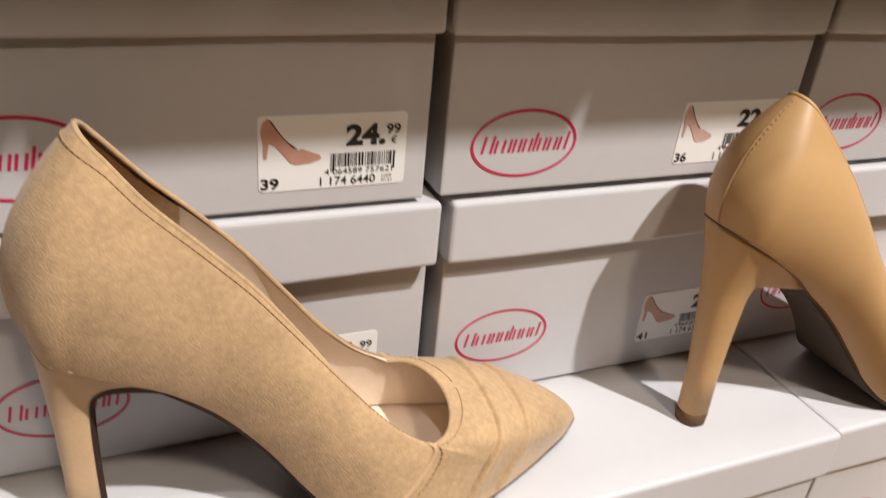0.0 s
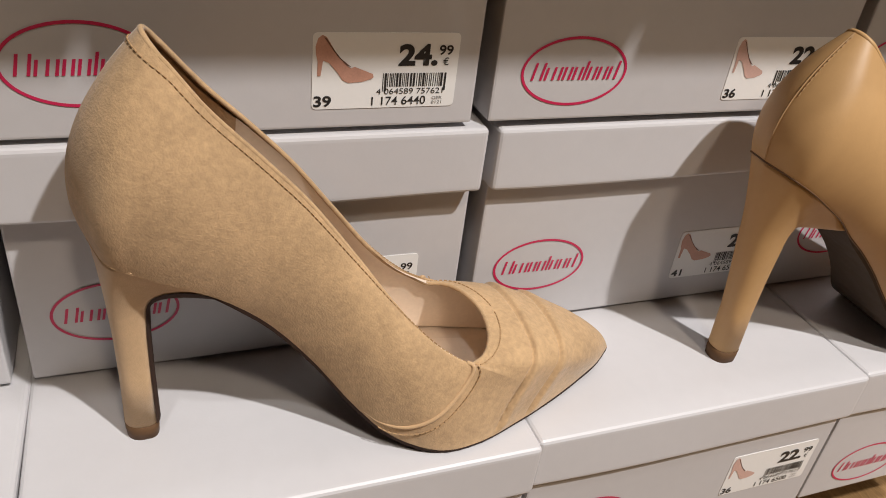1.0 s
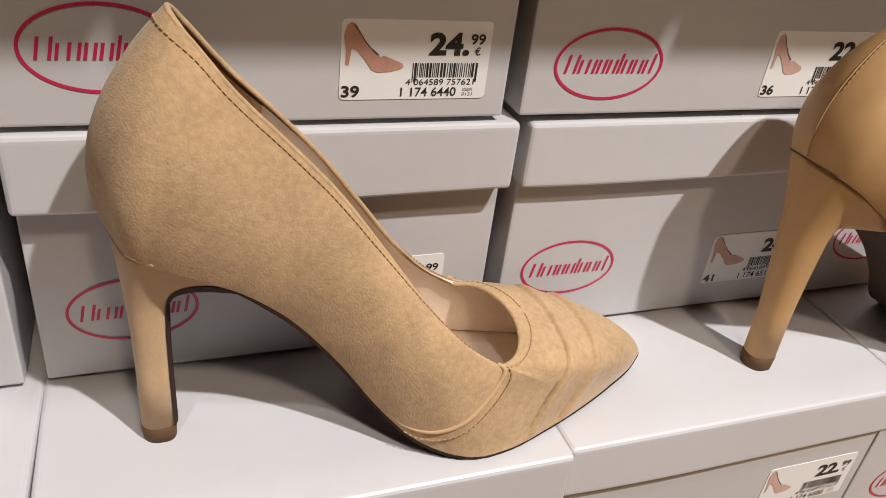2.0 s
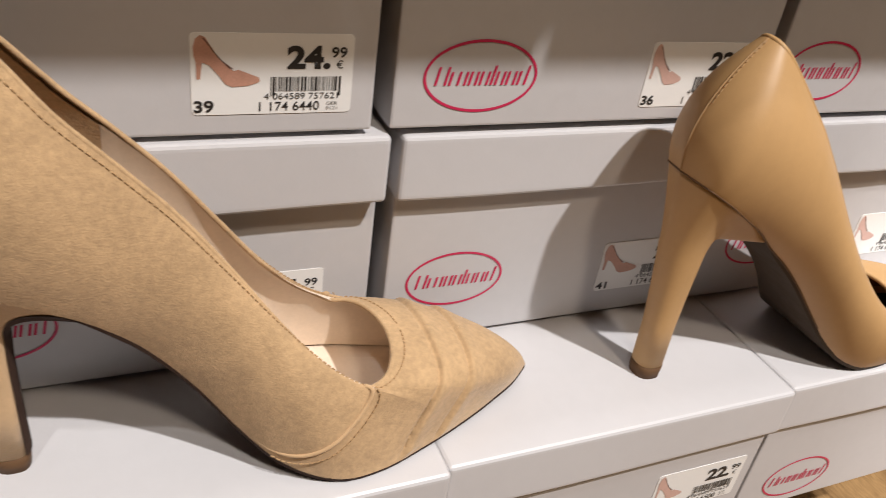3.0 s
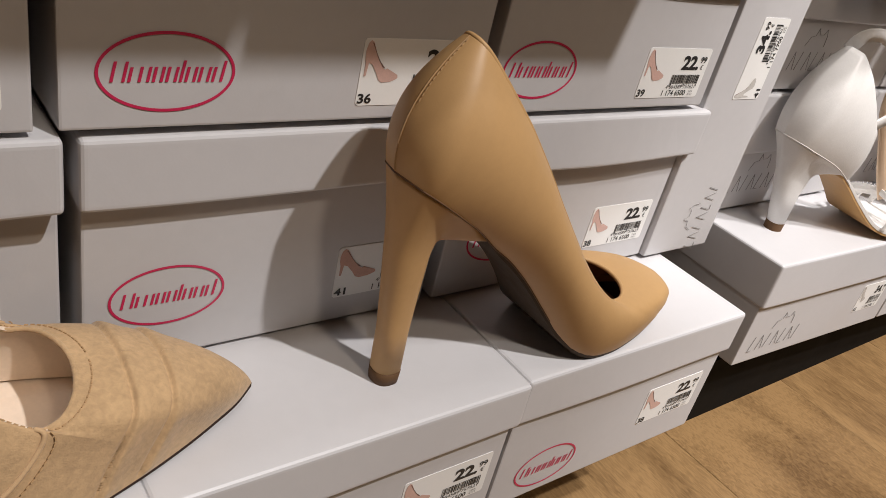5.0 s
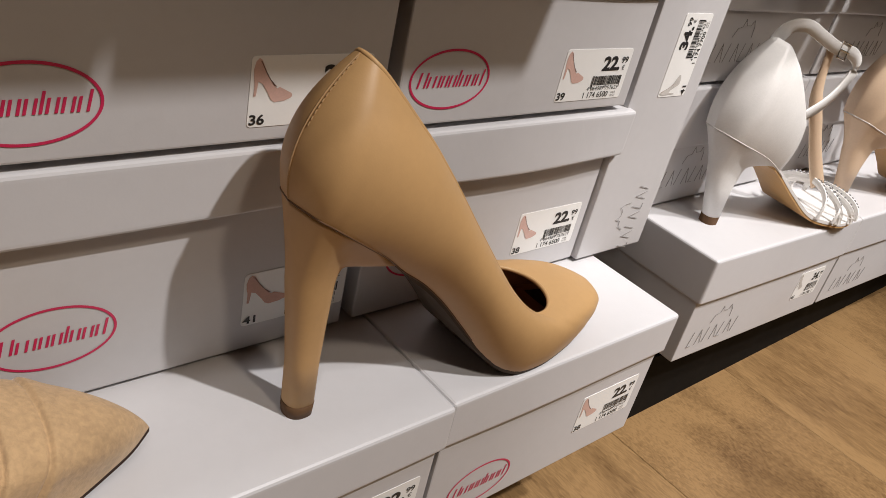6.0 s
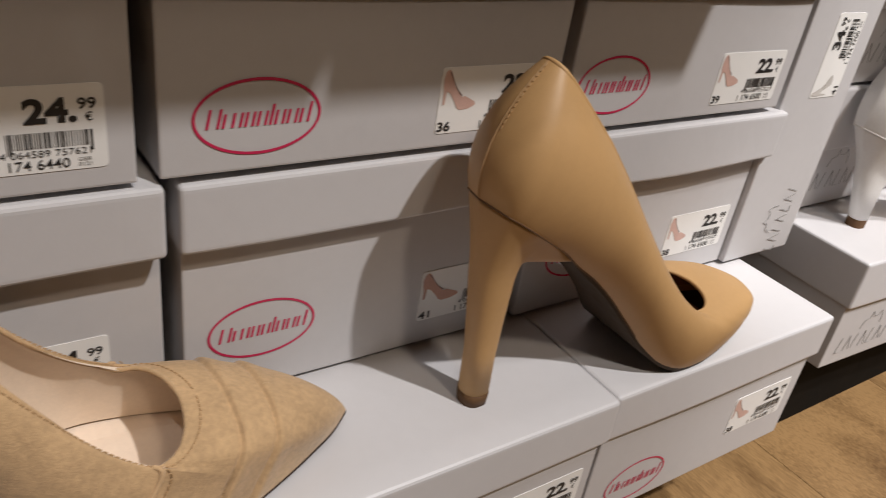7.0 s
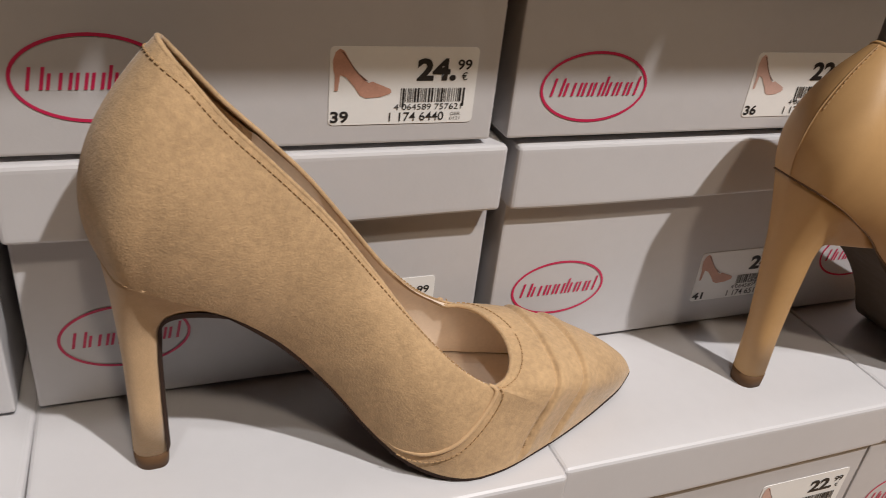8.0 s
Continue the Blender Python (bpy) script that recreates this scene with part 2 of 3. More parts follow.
def oval_logo(parent, cx, cz, y):
    """A red oval with a row of plain slanting blocks in it."""
    bm = bmesh.new()
    ring(bm, cx, cz, 0.0246, 0.0148, 0.00115, y)
    oval = part("printed_oval", bm, PRINT_RED, parent, "thin red printed oval")
    x, z0, lean = cx - 0.0199, cz - 0.0036, 0.2
    for w, h in ((0.0050, 0.0074), (0.0026, 0.0054), (0.0040, 0.0056), (0.0038, 0.0056), (0.0040, 0.0056), (0.0011, 0.0080), (0.0040, 0.0056), (0.0042, 0.0056), (0.0042, 0.0080)):
        for xa, ha in ((x, h if h < 0.0079 else 0.0056), (x + w - 0.0011, h)) if w > 0.003 else ((x, h),):
            bm = bmesh.new()
            flat_shape(bm, [(xa, z0), (xa + 0.0011, z0), (xa + 0.0011 + lean * ha, z0 + ha), (xa + lean * ha, z0 + ha)], y)
            part("printed_bar", bm, PRINT_RED, oval)
        x += w + 0.00085
    return oval


SHOE_PICTURE = ((0.03, 0.93), (0.10, 1.0), (0.17, 0.96), (0.34, 0.62), (0.52, 0.36), (0.60, 0.30), (0.66, 0.33), (0.98, 0.17), (1.0, 0.10), (0.96, 0.06), (0.80, 0.0), (0.56, -0.02), (0.46, 0.04), (0.36, 0.22), (0.22, 0.42), (0.12, 0.47), (0.085, 0.14), (0.03, 0.14), (0.03, 0.45), (0.0, 0.60), (-0.01, 0.76))
OPENING = ((0.12, 0.95), (0.17, 0.93), (0.36, 0.57), (0.60, 0.33), (0.52, 0.36), (0.34, 0.62), (0.16, 0.90))


def sticker(parent, x0, z1, y, price, size, code, digits, w=0.0565, h=0.0292, picture=PICTURE_PINK, narrow=1.0, seed=0):
    """A white price sticker with its picture, price, size, bars and numbers."""
    bm = bmesh.new()
    r, n = 0.0018, 5
    outline = []
    for cx, cz, a0 in ((x0 + w - r, z1 - r, 0), (x0 + r, z1 - r, 90), (x0 + r, z1 - h + r, 180), (x0 + w - r, z1 - h + r, 270)):
        outline += [(cx + r * math.cos(radians(a0 + 90 * k / n)), cz + r * math.sin(radians(a0 + 90 * k / n))) for k in range(n + 1)]
    front = flat_shape(bm, outline, y - 0.0003)
    made = bmesh.ops.extrude_face_region(bm, geom=[front])
    bmesh.ops.translate(bm, verts=[v for v in made["geom"] if isinstance(v, bmesh.types.BMVert)], vec=(0, 0.00026, 0))
    st = part("price_sticker", bm, STICKER, parent, "white price sticker with a picture of a pump")
    yy = y - 0.0005
    bm = bmesh.new()
    px, pz, pw, ph = x0 + 0.0012, z1 - 0.0186, 0.0220 * narrow, 0.0178
    flat_shape(bm, [(px + u * pw, pz + v * ph) for u, v in SHOE_PICTURE], yy)
    part("printed_picture", bm, picture, st)
    bm = bmesh.new()
    flat_shape(bm, [(px + u * pw, pz + v * ph) for u, v in OPENING], yy - 0.0001)
    part("printed_shade", bm, PICTURE_DARK, st)
    bm = bmesh.new()
    rnd = random.Random(seed)
    x, right = x0 + w * 0.475, x0 + w * 0.925
    n = 0
    while x < right:
        bw = rnd.choice((0.0003, 0.0003, 0.0005, 0.0008))
        low = z1 - (0.0226 if n < 2 or x > right - 0.001 or 0.0 < x - x0 - w * 0.69 < 0.0012 else 0.0208)
        flat_shape(bm, [(x, low), (x + bw, low), (x + bw, z1 - 0.0154), (x, z1 - 0.0154)], yy)
        x += bw + rnd.choice((0.0003, 0.0004, 0.0006))
        n += 1
    tagged(part("barcode", bm, PRINT_BLACK, st), kind="stuff")
    big, small = price.split(".")
    lettering("printed_price", big + ".", x0 + w * 0.575, z1 - 0.0121, 0.0108, yy, PRINT_BLACK, st, 0.00046, w * 0.275)
    lettering("printed_cents", small, x0 + w * 0.855, z1 - 0.0083, 0.0052, yy, PRINT_BLACK, st, 0.0001, w * 0.10)
    lettering("printed_euro", "\u20ac", x0 + w * 0.89, z1 - 0.0124, 0.0040, yy, PRINT_BLACK, st, 0.0, w * 0.042)
    lettering("printed_size", size, x0 + w * 0.012, z1 - h + 0.0012, 0.0058, yy, PRINT_BLACK, st, 0.00016, w * 0.118)
    lettering("printed_number", code, x0 + w * 0.405, z1 - h + 0.0012, 0.0048, yy, PRINT_BLACK, st, 0.00004, w * 0.385)
    lettering("printed_number", digits, x0 + w * 0.435, z1 - 0.0237, 0.0033, yy, PRINT_BLACK, st, 0.0, w * 0.475)
    lettering("printed_mark", "GER\n0121", x0 + w * 0.835, z1 - h + 0.0030, 0.0018, yy, PRINT_GREY, st, 0.0, w * 0.075)
    return st


def shoe_box(x0, x1, y, z0, z1, lid_h, over=0.004, depth=0.28, yaw=0.0, label="", logo=None, tag=None, group="stacked shoe boxes", side=None):
    """A card shoe box with its lid. y is the front of the body; the lid stands over it."""
    w = x1 - x0
    ob = thing("shoe_box", pose(x0, y, z0, 0, 0, yaw), label or "white card shoe box with a lid, stacked in a row", "shoe box", group)
    bm = bmesh.new()
    block(bm, 0, w, 0, depth, 0.0024, z1 - z0 - 0.002, 0.0011, 2)
    block(bm, 0.007, w - 0.007, 0.007, depth - 0.007, 0.0, 0.0035)
    part("body", bm, CARD, ob)
    bm = bmesh.new()
    top, o, t = z1 - z0, over, 0.0016
    zb = top - lid_h
    left, right = side or (o * 0.6, o * 0.6)
    block(bm, -left, w + right, -o, depth + o, zb, top, 0.0029, 4)
    low = [f for f in bm.faces if f.normal.z < -0.9 and f.calc_area() > 0.2 * w * depth]
    made = bmesh.ops.inset_region(bm, faces=low, thickness=t)
    for f in low:
        for v in f.verts:
            v.co.z = top - 0.0017
    # the soft card of the apron sags and bows a little
    rnd = random.Random(int(1e4 * (x0 + 2 * z0 + 3)))
    sag, bow, wave = rnd.uniform(0.0004, 0.0013), rnd.uniform(-0.0004, 0.0011), rnd.uniform(0, math.tau)
    if lid_h > 0.01:
        for k in range(1, 12):
            bmesh.ops.bisect_plane(bm, geom=[*bm.verts, *bm.edges, *bm.faces], plane_co=(w * k / 12, 0, 0), plane_no=(1, 0, 0))
        for v in bm.verts:
            low = max(0.0, min(1.0, (top - 0.003 - v.co.z) / (lid_h - 0.003)))
            t = max(0.0, min(1.0, v.co.x / w))
            if v.co.y < 0.01:
                v.co.z += low * (-sag * math.sin(math.pi * t) + 0.0004 * math.sin(5 * t + wave))
                v.co.y -= low * (bow * math.sin(math.pi * t) + 0.0003 * math.sin(7 * t + 2 * wave))
            v.co.z -= 0.0006 * (1 - low) * math.sin(math.pi * t) * math.sin(math.pi * max(0.0, min(1.0, v.co.y / depth))) if z0 < -0.05 else 0.0
    lid = part("lid", bm, CARD_LID, ob, "smooth white card lid")
    if logo:
        oval_logo(ob, logo[0] - x0, logo[1] - z0, -0.0003)
    if tag:
        sticker(ob, tag[0] - x0, tag[1] - z0, 0.0, *tag[2:])
    return ob


G1 = "4 064589 757621"
BOX = "white shoe box with red oval print, "
# bottom row, on which the pumps stand
shoe_box(-0.372, -0.1875, -0.070, SHELF_Z, 0.0, 0.028, label=BOX + "in the bottom row", yaw=-1)
shoe_box(-0.1815, 0.0130, -0.072, SHELF_Z, 0.0, 0.028, label=BOX + "under a suede pump", logo=(-0.145, -0.066))
shoe_box(0.0175, 0.2000, -0.069, SHELF_Z, 0.0, 0.028, label=BOX + "under a leather pump", logo=(0.054, -0.066), tag=(0.137, -0.045, "22.99", "36", "1 174 6500", G1, 0.0565, 0.0292, PICTURE_ROSE, 0.8, 3))
shoe_box(0.2050, 0.3920, -0.067, SHELF_Z, 0.0, 0.030, label=BOX + "ending the bottom row", logo=(0.246, -0.079), tag=(0.325, -0.047, "22.99", "38", "1 174 6500", G1, 0.0565, 0.0292, PICTURE_ROSE, 0.8, 4))
# middle row
shoe_box(-0.366, -0.190, 0.008, 0.0, 0.112, 0.029, label=BOX + "in the middle row")
shoe_box(-0.1820, 0.0035, 0.009, 0.0, 0.1125, 0.030, 0.011, side=(0.0003, 0.0003), label=BOX + "half behind a suede pump", logo=(-0.147, 0.033), tag=(-0.074, 0.047, "24.99", "39", "1 174 6440", G1, 0.0565, 0.0292, PICTURE_PINK, 1.0, 5))
shoe_box(0.0105, 0.1840, 0.006, 0.0, 0.1115, 0.029, 0.007, side=(0.0018, 0.0042), label=BOX + "half behind a leather pump", logo=(0.045, 0.035), tag=(0.1265, 0.0455, "24.99", "41", "1 174 6510", G1, 0.0565, 0.0292, PICTURE_PINK, 1.0, 6))
shoe_box(0.1920, 0.3700, 0.006, 0.0, 0.1115, 0.030, 0.009, label=BOX + "ending the middle row", logo=(0.232, 0.036), tag=(0.306, 0.0465, "22.99", "38", "1 174 6500", G1, 0.0565, 0.0292, PICTURE_ROSE, 0.8, 7))
# upper row
shoe_box(-0.370, -0.190, 0.0, 0.1125, 0.212, 0.031, label=BOX + "in the upper row")
shoe_box(-0.1845, -0.0050, 0.0, 0.1125, 0.212, 0.031, label=BOX + "sticker marked 24.99", logo=(-0.147, 0.141), tag=(-0.0705, 0.1520, "24.99", "39", "1 174 6440", G1, 0.0565, 0.0292, PICTURE_PINK, 1.0, 8))
shoe_box(0.0025, 0.1820, 0.0, 0.1125, 0.212, 0.031, label=BOX + "sticker marked size 36", logo=(0.0385, 0.136), tag=(0.1170, 0.1505, "22.99", "36", "1 174 6500", G1, 0.0565, 0.0292, PICTURE_ROSE, 0.8, 9))
shoe_box(0.1900, 0.3630, 0.0, 0.1125, 0.212, 0.031, label=BOX + "sticker marked 22.99", logo=(0.2195, 0.137), tag=(0.2975, 0.1500, "22.99", "39", "1 174 6500", G1, 0.0565, 0.0292, PICTURE_ROSE, 0.8, 10))


# ---- boxes of the neighbouring section ----
def thin_logo(parent, x, z, y, s=1.0, turn=0.0):
    """A thin grey printed mark: strokes over a row of thin slanting bars."""
    bm = bmesh.new()
    m = Matrix.Translation((x, y, z)) @ Matrix.Rotation(radians(-turn), 4, "Y")

    def stroke(pts, r=0.0002):
        tube(bm, [m @ Vector((s * a, 0, s * b)) for a, b in pts], r, 4)

    for k in range(7):
        a = 0.0105 * k
        stroke(((a, 0), (a + 0.0035, 0.0145)))
        if k % 2:
            stroke(((a + 0.0035, 0.0145), (a + 0.0075, 0.0)))
        elif k in (0, 4):
            stroke(((a, 0), (a + 0.0055, 0)))
    stroke(((0.022, 0.019), (0.026, 0.026), (0.032, 0.027), (0.034, 0.033), (0.037, 0.028), (0.043, 0.028), (0.046, 0.032), (0.049, 0.027), (0.050, 0.019)))
    return tagged(part("printed_mark", bm, PRINT_GREY, parent, "thin grey printed mark"), kind="stuff")


def plain_box(x0, x1, y, z0, z1, lid_h, label, mark=None, yaw=0.0, depth=0.26, over=0.003):
    ob = shoe_box(x0, x1, y, z0, z1, lid_h, over, depth, yaw, label, group="plain white shoe boxes")
    if mark:
        thin_logo(ob, mark[0] - x0, mark[1] - z0, -0.0005)
    return ob


CW = "plain white shoe box with grey print, "
b = plain_box(0.492, 0.7255, -0.036, SHELF_Z, -0.001, 0.040, CW + "under a white sandal", (0.505, -0.088), -2.0)
sticker(b, 0.170, 0.052, 0.0, "34.99", "41", "1 174 7700", G1, 0.045, 0.030, PICTURE_GREY, 0.5, 11)
b = plain_box(0.730, 0.9640, -0.044, SHELF_Z, -0.001, 0.040, CW + "under a nude sandal", (0.745, -0.088), -2.0)
plain_box(0.968, 1.200, -0.052, SHELF_Z, -0.001, 0.040, CW + "in the bottom row", (0.985, -0.088), -2.0)
for i, (za, zb) in enumerate(((0.0, 0.104), (0.1045, 0.207))):
    for x in (0.452, 0.690, 0.928):
        plain_box(x, x + 0.233, 0.040, za, zb, 0.050 if i == 0 else 0.045, CW + "set back in the shade", (x + 0.055, za + 0.018))
up = shoe_box(0.3712, 0.4415, 0.002, 0.0, 0.215, 0.002, 0.0006, 0.26, 0.0, "white shoe box stood on its side, with a turned sticker", group="plain white shoe boxes")
thin_logo(up, 0.054, 0.002, -0.0005, 0.75, 88)
st = sticker(up, 0.0, 0.0, 0.0, "34.99", "41", "1 174 7700", G1, 0.053, 0.029, PICTURE_GREY, 0.6, 12)
st.matrix_local = Matrix.Translation((0.0265, 0, 0.117)) @ Matrix.Rotation(radians(-90), 4, "Y") @ Matrix.Translation((0, 0, 0))


# ---- pumps ----
SOLE_ROWS = ((-0.0075, 0.0915, 0.0), (-0.004, 0.0900, 0.0105), (0.005, 0.0870, 0.0165), (0.020, 0.0805, 0.0185), (0.035, 0.0715, 0.0172), (0.050, 0.0575, 0.0150), (0.065, 0.0400, 0.0165), (0.080, 0.0200, 0.0215), (0.090, 0.0105, 0.0270), (0.100, 0.0055, 0.0320), (0.115, 0.0028, 0.0370), (0.130, 0.0024, 0.0360), (0.150, 0.0030, 0.0300), (0.170, 0.0040, 0.0225), (0.190, 0.0055, 0.0135), (0.204, 0.0072, 0.0062), (0.212, 0.0085, 0.0))
TOP_ROWS = ((0.0145, 0.1640, 0.0), (0.020, 0.1575, 0.0092), (0.030, 0.1445, 0.0130), (0.048, 0.1255, 0.0152), (0.062, 0.1105, 0.0156), (0.078, 0.0900, 0.0166), (0.094, 0.0690, 0.0192), (0.107, 0.0545, 0.0230), (0.118, 0.0455, 0.0256), (0.126, 0.0415, 0.0255), (0.1405, 0.0430, 0.0))
# along the shoe: outward bulge, upward bulge
BULGE_ROWS = ((0.0, 0.0245, 0.0), (0.12, 0.0195, 0.0), (0.25, 0.0140, 0.0), (0.40, 0.010, 0.002), (0.55, 0.007, 0.004), (0.70, 0.011, 0.009), (0.82, 0.016, 0.011), (0.92, 0.022, 0.010), (1.0, 0.025, 0.009))


def rounded(rows, back, front):
    """Rows of (u, z, half width) with elliptical ends: the first row and the last are the tips, back and front the widths' samples."""
    out = []
    (u0, z0, _), (u1, z1, w1) = rows[0], rows[1]
    for k in range(back):
        c = math.cos(k * math.pi / 2 / back)
        out.append((u1 - (u1 - u0) * c, z1 + (z0 - z1) * c, w1 * math.sin(k * math.pi / 2 / back)))
    out += rows[1:-1]
    (u1, z1, w1), (u0, z0, _) = rows[-2], rows[-1]
    for k in range(1, front + 1):
        t = math.sin(k * math.pi / 2 / front)
        out.append((u1 + (u0 - u1) * t, z1 + (z0 - z1) * t, w1 * math.cos(k * math.pi / 2 / front)))
    return tuple(out)


class Last:
    """The shape of a pump: two loops, the sole's edge and the opening's, and the skin between them."""

    def __init__(self, sole, top, bulge, low=0.0):
        self.zs, self.ws = soft_table(sole, 1), soft_table(sole, 2)
        self.zt, self.wt = soft_table(top, 1), table(top, 2)
        self.b0, self.b1 = soft_table(bulge, 1), soft_table(bulge, 2)
        self.drop = soft_table(((0, 0.0), (0.40, 0.0), (0.52, 0.0025), (0.65, 0.0055), (0.78, 0.0055), (0.90, 0.002), (1.0, 0.0)), 1)
        self.low = low
        self.u0, self.u1, self.t0, self.t1 = sole[0][0], sole[-1][0], top[0][0], top[-1][0]

    def skin(self, p, v, inset=0.0):
        """p from -1 (far side, round the toe) over 0 (back) to 1 (toe); v from 0 at the sole to 1 at the opening."""
        a = np.abs(p)
        side = np.where(p >= 0, -1.0, 1.0)
        f = np.sin(np.pi * a / 2) ** 2
        bu, tu = self.u0 + (self.u1 - self.u0) * f, self.t0 + (self.t1 - self.t0) * f
        base = np.stack([bu, side * self.ws(bu), self.zs(bu)], -1)
        near = np.where(side < 0, self.low, 0.0) * self.drop(a)
        top = np.stack([tu, side * (self.wt(tu) + near), self.zt(tu) - near], -1)
        ang = np.pi * np.clip(a / 0.16, 0, 1) / 2
        toe = np.clip((a - 0.80) / 0.20, 0, 1)
        nx = np.where(a < 0.5, -np.cos(ang), np.sin(np.pi * toe / 2) * 1.0)
        ny = side * np.where(a < 0.5, np.sin(ang), np.cos(np.pi * toe / 2))
        n = np.stack([nx, ny, np.zeros_like(nx)], -1)
        ctrl = (base + top) / 2 + n * self.b0(a)[..., None] + np.array([0, 0, 1.0]) * self.b1(a)[..., None]
        v = np.asarray(v)[..., None]
        q = (1 - v) ** 2 * base + 2 * v * (1 - v) * ctrl + v**2 * top
        if inset:
            up = np.array([0, 0, -0.4]) * np.clip(a * 2 - 1, 0, 1)[..., None]
            q = q - inset * (n + up) * np.ones_like(v)
        return q

    def normal(self, p, v):
        e = 1e-3
        du = self.skin(np.clip(p + e, -1, 1), v) - self.skin(np.clip(p - e, -1, 1), v)
        dv = self.skin(p, np.clip(v + e, 0, 1)) - self.skin(p, np.clip(v - e, 0, 1))
        n = np.cross(du, dv)
        return n / np.maximum(np.linalg.norm(n, axis=-1, keepdims=True), 1e-12)


def stitches(bm, last, line, step=0.0022, length=0.0014, radius=0.00028, lift=0.0003):
    """Single stitches along a line of (p, v)."""
    line = np.array(line)
    q = last.skin(line[:, 0], line[:, 1]) + lift * last.normal(line[:, 0], line[:, 1])
    seg = np.concatenate([[0], np.cumsum(np.linalg.norm(np.diff(q, axis=0), axis=1))])
    s = step
    while s < seg[-1] - step:
        a = [np.interp(s, seg, q[:, k]) for k in range(3)]
        b = [np.interp(s + length, seg, q[:, k]) for k in range(3)]
        tube(bm, (a, b), radius, 5)
        s += step


def heel_block(rows, flat=0.55, n=40, last=None, steps=12, arch=0.0):
    """Sections of a heel from the ground up: height and place of the back, height and place of the front, half width.
    With a last, the topmost section follows the edge of the shoe's seat, and the heel flares up to it."""
    angles = [k * math.tau / n for k in range(n)]

    def section(zb, back, zf, front, w):
        c, r = (back + front) / 2, (front - back) / 2
        sec = []
        for t in angles:
            cx, sy = math.cos(t), math.sin(t)
            ex = math.copysign(abs(cx) ** (flat if cx > 0 else 0.9), cx)
            ey = math.copysign(abs(sy) ** 0.85, sy)
            sec.append((c + r * ex, w * ey, zb + (zf - zb) * (ex + 1) / 2))
        return np.array(sec)

    if last is None:
        return np.array([section(*r) for r in rows])
    pts = [section(*r) for r in rows[:-1]]
    low, front = pts[-1], rows[-1][3]
    top = []
    for t in angles:
        x = last.u0 + (front - last.u0) * (1 + math.cos(t)) / 2
        y = math.copysign(min(float(last.ws(x)) + 0.0002, 0.03 * abs(math.sin(t)) ** 0.5), math.sin(t))
        top.append((x, y, float(last.zs(x)) + 0.0008))
    top = np.array(top)
    for k in range(1, steps + 1):
        q = k / steps
        # with an arch the front rises steeply, turns tightly and runs forward under the sole
        fore = arch * np.clip(np.cos(np.array(angles)), 0, 1) ** 1.5
        g, h, k_y = q ** (2.3 + 1.4 * fore), 1 - (1 - q) ** (1.7 + 1.6 * fore), q ** (1.4 + 0.4 * fore)
        ring_k = np.stack([low[:, 0] + (top[:, 0] - low[:, 0]) * g, low[:, 1] + (top[:, 1] - low[:, 1]) * k_y, low[:, 2] + (top[:, 2] - low[:, 2]) * h], -1)
        # the back rises straight
        back = np.clip((low[:, 0].mean() - low[:, 0]) / 0.006, 0, 1)[:, None]
        straight = low + (top - low) * np.array([q**1.3, q**1.4, q])
        pts.append(ring_k * (1 - back) + straight * back)
    return np.array(pts)


